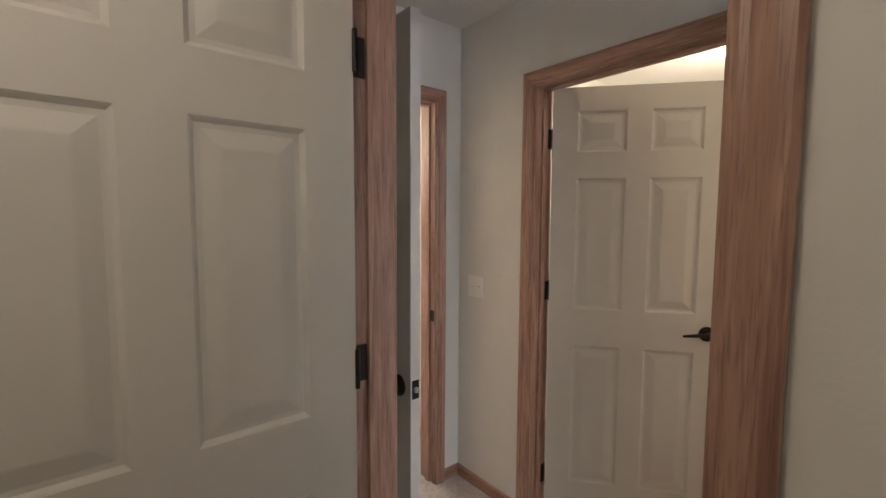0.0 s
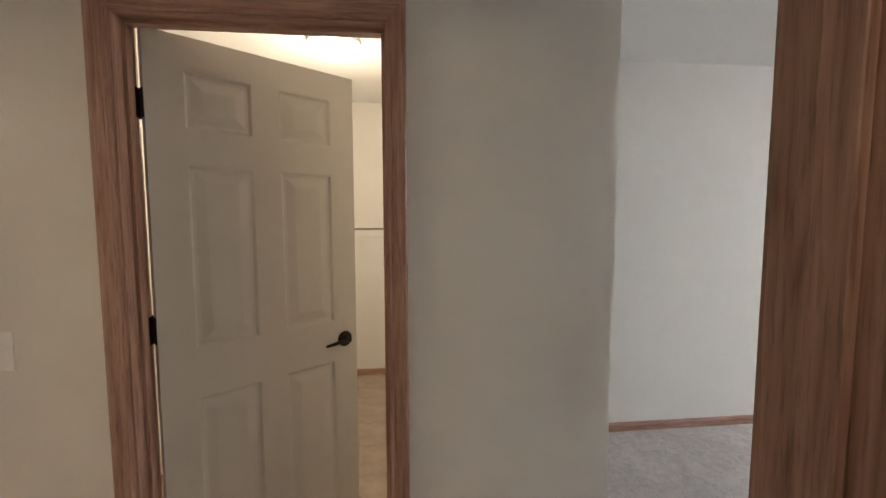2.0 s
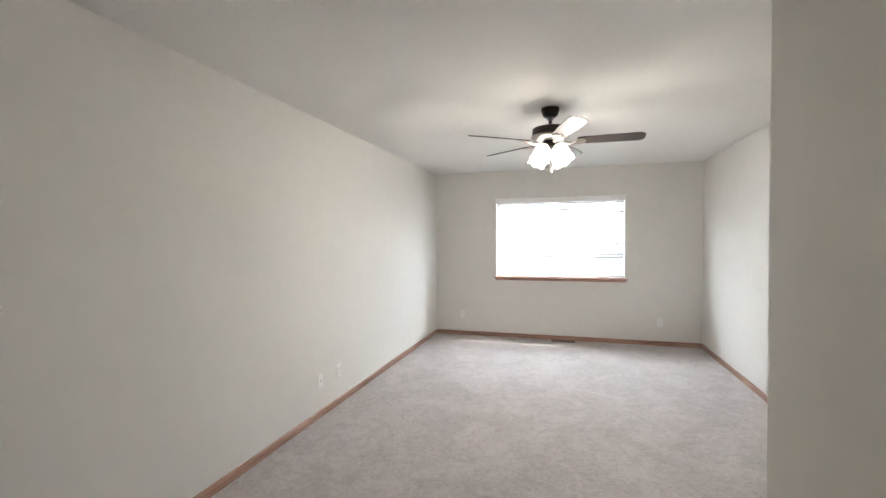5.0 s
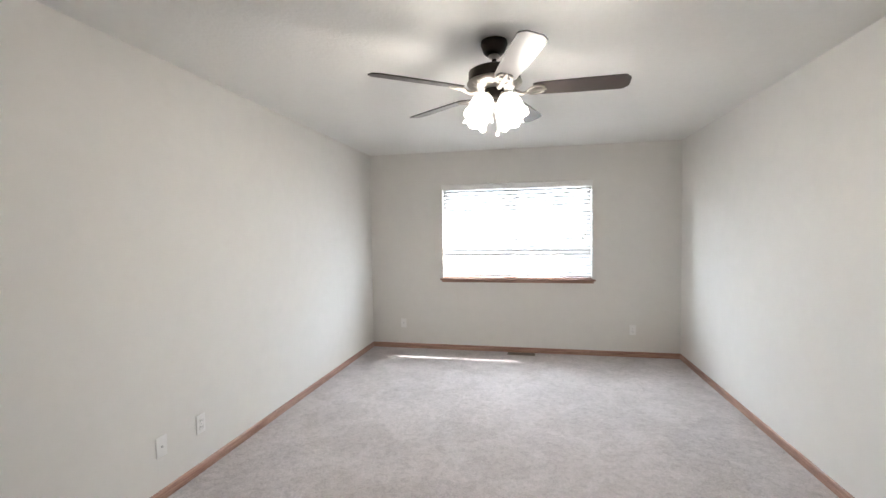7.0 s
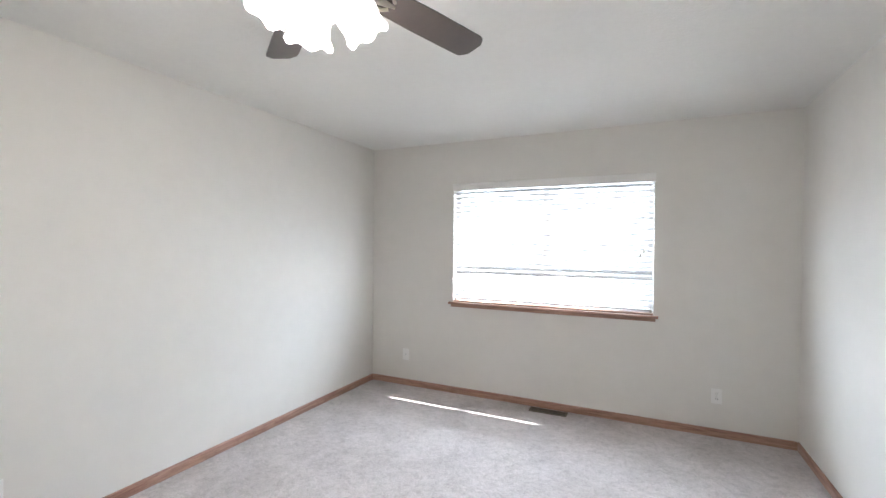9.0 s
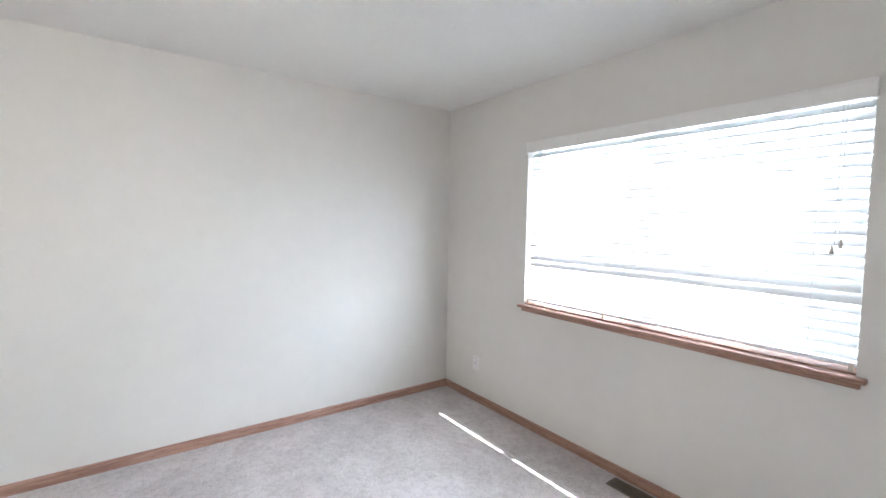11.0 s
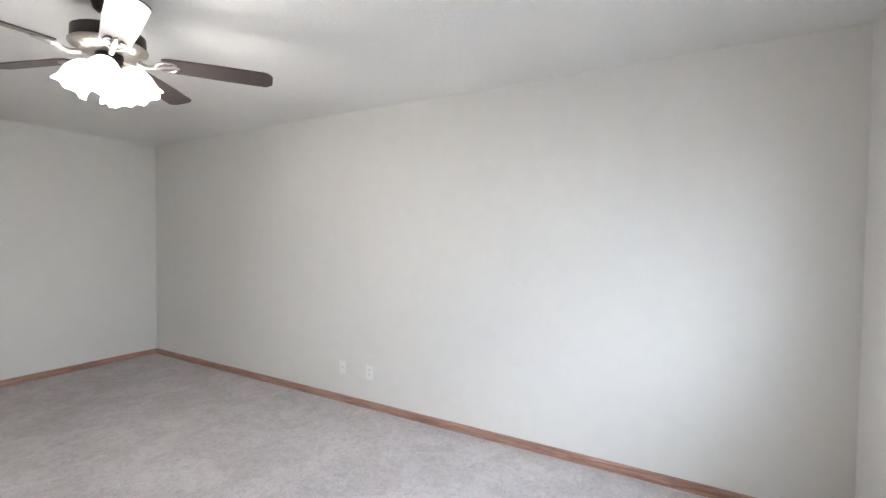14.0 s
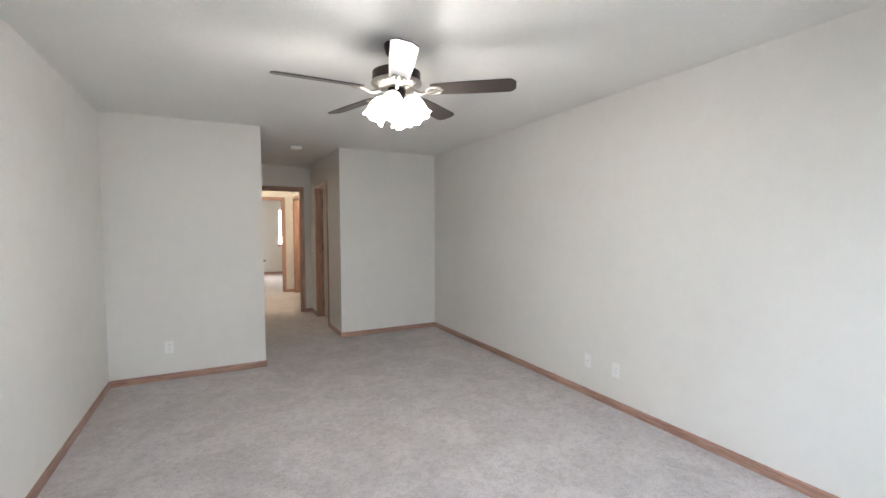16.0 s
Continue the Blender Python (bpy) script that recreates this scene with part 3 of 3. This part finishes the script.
# ---- ceiling fan ----
def ceiling_fan(x, y):
    root = thing("ceiling_fan", "dark bronze five-blade ceiling fan with lit glass shades", "ceiling fan", pose(x, y, 0))
    part("canopy", lathe([(0, 2.44), (0.066, 2.44), (0.068, 2.425), (0.055, 2.385), (0.040, 2.372), (0, 2.372)]), BRONZE, root, smooth=True)
    part("collar", lathe([(0.022, 2.374), (0.030, 2.366), (0.024, 2.355), (0.016, 2.350), (0, 2.350)]), NICKEL, root, smooth=True)
    part("downrod", lathe([(0.012, 2.36), (0.012, 2.30)], 16), BRONZE, root, smooth=True)
    part("motor_housing", lathe([(0, 2.312), (0.03, 2.312), (0.045, 2.302), (0.115, 2.296), (0.132, 2.286), (0.134, 2.232), (0, 2.232)], 40), BRONZE, root, smooth=True)
    band = part("vented_band", lathe([(0.134, 2.236), (0.142, 2.230), (0.140, 2.222), (0.105, 2.204), (0.07, 2.198), (0, 2.198)], 40), NICKEL, root, "cast metal vent band", True)
    for i in range(20):
        t = Matrix.Rotation(2 * math.pi * i / 20, 4, "Z")
        b = box(-0.003, 0.003, -0.016, 0.016, -0.002, 0.002, 0.001)
        bmesh.ops.transform(b, matrix=t @ Matrix.Translation((0, 0.115, 2.2085)) @ Matrix.Rotation(radians(28), 4, "X"), verts=b.verts)
        part("rib", b, NICKEL, band)
    part("switch_housing", lathe([(0.05, 2.200), (0.052, 2.160), (0.044, 2.142), (0.02, 2.136), (0, 2.136)]), BRONZE, root, smooth=True)
    part("finial", lathe([(0.02, 2.138), (0.026, 2.124), (0.014, 2.108), (0.006, 2.094), (0, 2.090)]), NICKEL, root, smooth=True)
    for i in range(5):
        turn = Matrix.Rotation(radians(0 + 72 * i), 4, "Z")
        # blade, pitched about its own length
        bm = bmesh.new()
        out = [(0.195, -0.044), (0.22, -0.052), (0.40, -0.059), (0.622, -0.061), (0.636, -0.056), (0.655, -0.034), (0.657, -0.028), (0.657, 0.028), (0.655, 0.034), (0.636, 0.056), (0.622, 0.061), (0.40, 0.059), (0.22, 0.052), (0.195, 0.044)]
        for z in (0.003, -0.003):
            bm.faces.new([bm.verts.new((px, py, z)) for px, py in out])
        bm.verts.ensure_lookup_table()
        k = len(out)
        for q in range(k):
            bm.faces.new((bm.verts[q], bm.verts[(q + 1) % k], bm.verts[k + (q + 1) % k], bm.verts[k + q]))
        m = turn @ Matrix.Translation((0, 0, 2.188)) @ Matrix.Rotation(radians(-13), 4, "X")
        bmesh.ops.transform(bm, matrix=m, verts=bm.verts)
        bl = part("blade", bm, BLADE, root, "dark walnut fan blade")
        iron = tube([(0.105, 0, -0.012), (0.14, 0.0, -0.024), (0.175, 0.0, -0.016), (0.205, 0, -0.008)], [0.012, 0.010, 0.010, 0.012], 10)
        scrolls = [tube([(0.165, 0, -0.017), (0.18, s * 0.024, -0.014), (0.205, s * 0.036, -0.009), (0.235, s * 0.030, -0.007), (0.25, s * 0.016, -0.007)], 0.006, 8) for s in (-1, 1)]
        scrolls.append(tube([(0.20, 0, -0.008), (0.262, 0, -0.007)], [0.014, 0.004], 8))
        bmesh.ops.transform(iron, matrix=m, verts=iron.verts)
        part("blade_iron", iron, NICKEL, bl, "metal blade bracket", True)
        for sc in scrolls:
            bmesh.ops.transform(sc, matrix=m, verts=sc.verts)
            part("scroll", sc, NICKEL, bl, "", True)
    for i in range(4):
        turn = Matrix.Rotation(radians(55 + 90 * i), 4, "Z")
        m = turn @ Matrix.Translation((0.062, 0, 2.150)) @ Matrix.Rotation(radians(-34), 4, "Y")
        # tulip shade with a scalloped lip, opening downwards and outwards
        rings = [(0.022, 0.0), (0.042, -0.016), (0.056, -0.045), (0.061, -0.076), (0.058, -0.104), (0.060, -0.124), (0.066, -0.138)]
        bm = bmesh.new()
        n = 36
        rows = []
        for off in (0.0, -0.003):
            rs = []
            for j, (r, z) in enumerate(rings):
                lip = max(0.0, (j - 3) / 3)
                rs.append([bm.verts.new((
                    (r + off) * (1 + 0.025 * lip * math.cos(6 * a)) * math.cos(a), (r + off) * (1 + 0.025 * lip * math.cos(6 * a)) * math.sin(a), z - 0.006 * lip * math.cos(6 * a))) for a in [2 * math.pi * q / n for q in range(n)]])
            rows.append(rs)
        for rs in rows:
            for a, b in zip(rs, rs[1:]):
                for q in range(n):
                    bm.faces.new((a[q], a[(q + 1) % n], b[(q + 1) % n], b[q]))
        for q in range(n):
            bm.faces.new((rows[0][-1][q], rows[0][-1][(q + 1) % n], rows[1][-1][(q + 1) % n], rows[1][-1][q]))
        bmesh.ops.transform(bm, matrix=m, verts=bm.verts)
        sh = part("shade", bm, SHADE, root, "lit frosted glass tulip shade", True)
        part("socket", lathe([(0.0, 0.014), (0.018, 0.012), (0.026, 0.0), (0.024, -0.008), (0, -0.008)], 20, m), NICKEL, sh, smooth=True)
        arm = tube([turn @ Vector(p) for p in ((0.03, 0, 2.165), (0.05, 0, 2.168), (0.058, 0, 2.160))], 0.009, 10)
        part("arm", arm, NICKEL, root, smooth=True)
        part("bulb", lathe([(0.0, -0.095), (0.018, -0.088), (0.026, -0.070), (0.020, -0.045), (0.012, -0.02), (0.0, -0.018)], 18, m), SHADE, sh, smooth=True)
    for a, lo in ((70, 1.975), (250, 2.03)):
        cx, cy = 0.035 * math.cos(radians(a)), 0.035 * math.sin(radians(a))
        ch = part("pull_chain", tube([(cx, cy, 2.145), (cx, cy, lo + 0.02)], 0.0012, 6), NICKEL, root)
        part("fob", lathe([(0, 0.022), (0.005, 0.018), (0.009, 0.002), (0.006, -0.010), (0, -0.012)], 14, Matrix.Translation((cx, cy, lo))), NICKEL, ch, smooth=True)
    for i in range(4):
        a = radians(55 + 90 * i)
        lamp("fan_bulb_light", "POINT", pose(x + 0.152 * math.cos(a), y + 0.152 * math.sin(a), 1.99), FAN_POWER, (1.0, 0.91, 0.80), radius=0.045)
    return root


ceiling_fan(*FAN)


# ---- small fixtures ----
def outlet(m, label, blank=False):
    """A cover plate on a wall: y points out of the wall."""
    root = thing("wall_outlet", label, "outlet", m, "wall outlets")
    part("plate", box(-0.035, 0.035, 0.0, 0.006, -0.057, 0.057, 0.0025), PLASTIC, root)
    if blank:
        part("jack", lathe([(0, 0.012), (0.005, 0.012), (0.006, 0.006), (0.011, 0.0055)], 14, Matrix.Rotation(radians(-90), 4, "X")), STEEL, root, smooth=True)
    else:
        for z in (-0.020, 0.020):
            s = part("socket", box(-0.017, 0.017, 0.0055, 0.0085, z - 0.014, z + 0.014, 0.004), PLASTIC, root)
            for dx in (-0.006, 0.006):
                part("slot", box(dx - 0.0012, dx + 0.0012, 0.0080, 0.0089, z - 0.003, z + 0.006), SLOT, s)
        part("screw", lathe([(0, 0.0075), (0.003, 0.0070), (0.0035, 0.0055)], 10, Matrix.Rotation(radians(-90), 4, "X")), STEEL, root)
    return root


west, north, south, east = -90, 180, 0, 90
outlet(pose(0.0, -2.943, 0.32, 0, 0, west), "cream plastic wall outlet above the baseboard")
outlet(pose(0.0, -3.228, 0.32, 0, 0, west), "cream plastic cable plate above the baseboard", True)
outlet(pose(0.406, 0.0, 0.335, 0, 0, north), "cream plastic cable plate beneath the window", True)
outlet(pose(3.10, 0.0, 0.33, 0, 0, north), "cream plastic wall outlet beside the window wall corner")
outlet(pose(3.14, SY, 0.33, 0, 0, south), "cream plastic wall outlet on the bathroom wall")


def light_switch(m):
    root = thing("light_switch", "cream double light switch plate beside the closet door", "light switch", m)
    part("plate", box(-0.058, 0.058, 0.0, 0.006, -0.057, 0.057, 0.0025), PLASTIC, root)
    for x, tilt in ((-0.023, 14), (0.023, -14)):
        b = box(-0.005, 0.005, 0.0, 0.016, -0.005, 0.005, 0.0015)
        bmesh.ops.transform(b, matrix=Matrix.Translation((x, 0.003, 0)) @ Matrix.Rotation(radians(tilt), 4, "X"), verts=b.verts)
        part("toggle", b, PLASTIC, root)
        for z in (-0.03, 0.03):
            part("screw", lathe([(0, 0.0072), (0.003, 0.0068), (0.0035, 0.0055)], 10, Matrix.Translation((x, 0, z)) @ Matrix.Rotation(radians(-90), 4, "X")), PLASTIC, root)


light_switch(pose(CX, -7.943, 1.104, 0, 0, west))


def floor_register(x0, x1, y0, y1):
    root = thing("floor_register", "brown metal floor register set in the carpet", "vent", pose((x0 + x1) / 2, (y0 + y1) / 2, FL))
    w, d = (x1 - x0) / 2, (y1 - y0) / 2
    part("backing", box(-w + 0.006, w - 0.006, -d + 0.006, d - 0.006, 0.0005, 0.0015), SLOT, root)
    for a, b, c, e in ((-w, w, -d, -d + 0.014), (-w, w, d - 0.014, d), (-w, -w + 0.014, -d + 0.014, d - 0.014), (w - 0.014, w, -d + 0.014, d - 0.014)):
        part("frame", box(a, b, c, e, 0.0005, 0.006, 0.0015), REGISTER, root)
    n = 24
    for i in range(n):
        x = -w + 0.02 + (2 * w - 0.04) * i / (n - 1)
        part("slat", box(x - 0.0022, x + 0.0022, -d + 0.014, d - 0.014, 0.002, 0.005), REGISTER, root)
    part("bar", box(-w + 0.014, w - 0.014, -0.004, 0.004, 0.0052, 0.0062), REGISTER, root)


floor_register(1.70, 2.02, -0.135, -0.035)


def smoke_detector(x, y):
    root = thing("smoke_detector", "round white plastic smoke detector on the ceiling", "smoke detector", pose(x, y, 0))
    part("base", lathe([(0, H), (0.068, H), (0.068, H - 0.010), (0, H - 0.010)]), PLASTIC, root, smooth=True)
    part("cover", lathe([(0.064, H - 0.009), (0.062, H - 0.028), (0.048, H - 0.038), (0, H - 0.040)]), PLASTIC, root, smooth=True)
    part("button", lathe([(0.010, H - 0.039), (0.009, H - 0.043), (0, H - 0.043)], 16), PLASTIC, root)


smoke_detector(1.821, -6.288)


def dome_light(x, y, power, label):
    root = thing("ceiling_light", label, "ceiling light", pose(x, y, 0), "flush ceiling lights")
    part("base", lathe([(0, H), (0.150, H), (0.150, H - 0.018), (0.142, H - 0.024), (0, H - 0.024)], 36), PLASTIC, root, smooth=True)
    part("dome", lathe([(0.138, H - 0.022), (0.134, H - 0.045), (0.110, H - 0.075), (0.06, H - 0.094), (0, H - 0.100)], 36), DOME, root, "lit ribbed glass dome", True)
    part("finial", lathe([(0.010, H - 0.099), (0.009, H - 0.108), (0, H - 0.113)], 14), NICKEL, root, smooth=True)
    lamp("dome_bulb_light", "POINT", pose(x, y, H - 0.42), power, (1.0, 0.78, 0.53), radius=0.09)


dome_light(0.11, -7.14, CLOSET_POWER, "lit glass dome light on the closet ceiling")
dome_light(0.45, -9.4, SIDE_POWER, "lit glass dome light in the side room")
dome_light(1.85, -9.3, HALL_POWER, "lit glass dome light on the hall ceiling")
# no fixture known here: added to warm the far bedroom's window wall
dome_light(1.3, -12.6, 1.5, "unseen glass dome light added to brighten the far bedroom")
# unseen dome added for the light that spills through the bathroom doorway
dome_light(3.2, -6.62, BATH_POWER, "unseen glass dome light standing in for a bathroom wall light")


def closet_rail():
    root = thing("closet_rail", "thin brown closet rail along the wall", "closet rail", pose(-1.22, 0, 1.352))
    part("rail", box(0.001, 0.018, EY + 0.02, CY - T - 0.02, -0.008, 0.008, 0.003), CHROME, root)
    part("cleat", box(0.0005, 0.010, EY + 0.02, CY - T - 0.02, -0.070, -0.010, 0.002), WALL, root)


closet_rail()

# ---- outdoors ----
bm = bmesh.new()
bmesh.ops.create_grid(bm, x_segments=2, y_segments=2, size=600.0)
bmesh.ops.translate(bm, verts=bm.verts, vec=(0, 0, -0.45))
tagged(mesh_object("ground", bm, GRASS), "mown green lawn around the house", "ground", kind="structure")


def add_shade_fin():
    """An unseen raked siding fin beside the window, added to shade the blind's corner."""
    x = 2.82
    ys = []
    edge = []
    for px, pz in ((2.46, 1.62), (2.30, 0.99)):
        k = (x - px) / SUN.x
        edge.append((0.045 + k * SUN.y, pz + k * SUN.z))
    slope = (edge[1][0] - edge[0][0]) / (edge[1][1] - edge[0][1])
    foot = edge[0][0] + slope * (-0.45 - edge[0][1])
    head = edge[0][0] + slope * (2.5 - edge[0][1])
    bm = bmesh.new()
    rows = [[bm.verts.new((xx, yy, zz)) for yy, zz in ((0.151, -0.45), (foot, -0.45), (max(head, 0.16), 2.5), (0.151, 2.5))] for xx in (x, x + 0.14)]
    for i in range(4):
        bm.faces.new((rows[0][i], rows[0][(i + 1) % 4], rows[1][(i + 1) % 4], rows[1][i]))
    bm.faces.new(rows[0])
    bm.faces.new(rows[1])
    return tagged(mesh_object("shade_fin", bm, SIDING), "pale raked fin added outside, unseen, to shade the blind", "wall", kind="structure")


add_shade_fin()


# ---- vinyl tiles ----
def tiled_floor(name, x0, x1, y0, y1, size, label):
    base = slab(name, x0, x1, y0, y1, FL + 0.0005, FL + 0.003, GROUT, label, "floor")
    nx, ny = math.ceil((x1 - x0) / size), math.ceil((y1 - y0) / size)
    meshes = {}
    for i in range(nx):
        for j in range(ny):
            xa, ya = x0 + i * size, y0 + j * size
            w, d = min(size, x1 - xa), min(size, y1 - ya)
            key = (round(w, 3), round(d, 3))
            if key not in meshes:
                b = box(0.0015, w - 0.0015, 0.0015, d - 0.0015, FL + 0.003, FL + 0.0065)
                me = bpy.data.meshes.new("tile")
                b.to_mesh(me)
                b.free()
                me.materials.append(VINYL)
                meshes[key] = me
            t = new("tile", meshes[key])
            t.location = (xa, ya, 0)
            t.parent = base


tiled_floor("floor_closet", -1.208, CX - T, EY + 0.012, CY - T - 0.012, 0.305, "beige stone-look vinyl tile floor")
tiled_floor("floor_bathroom", VX + T + 0.012, W, EY, SY - T, 0.305, "beige stone-look vinyl tile floor of the bathroom")
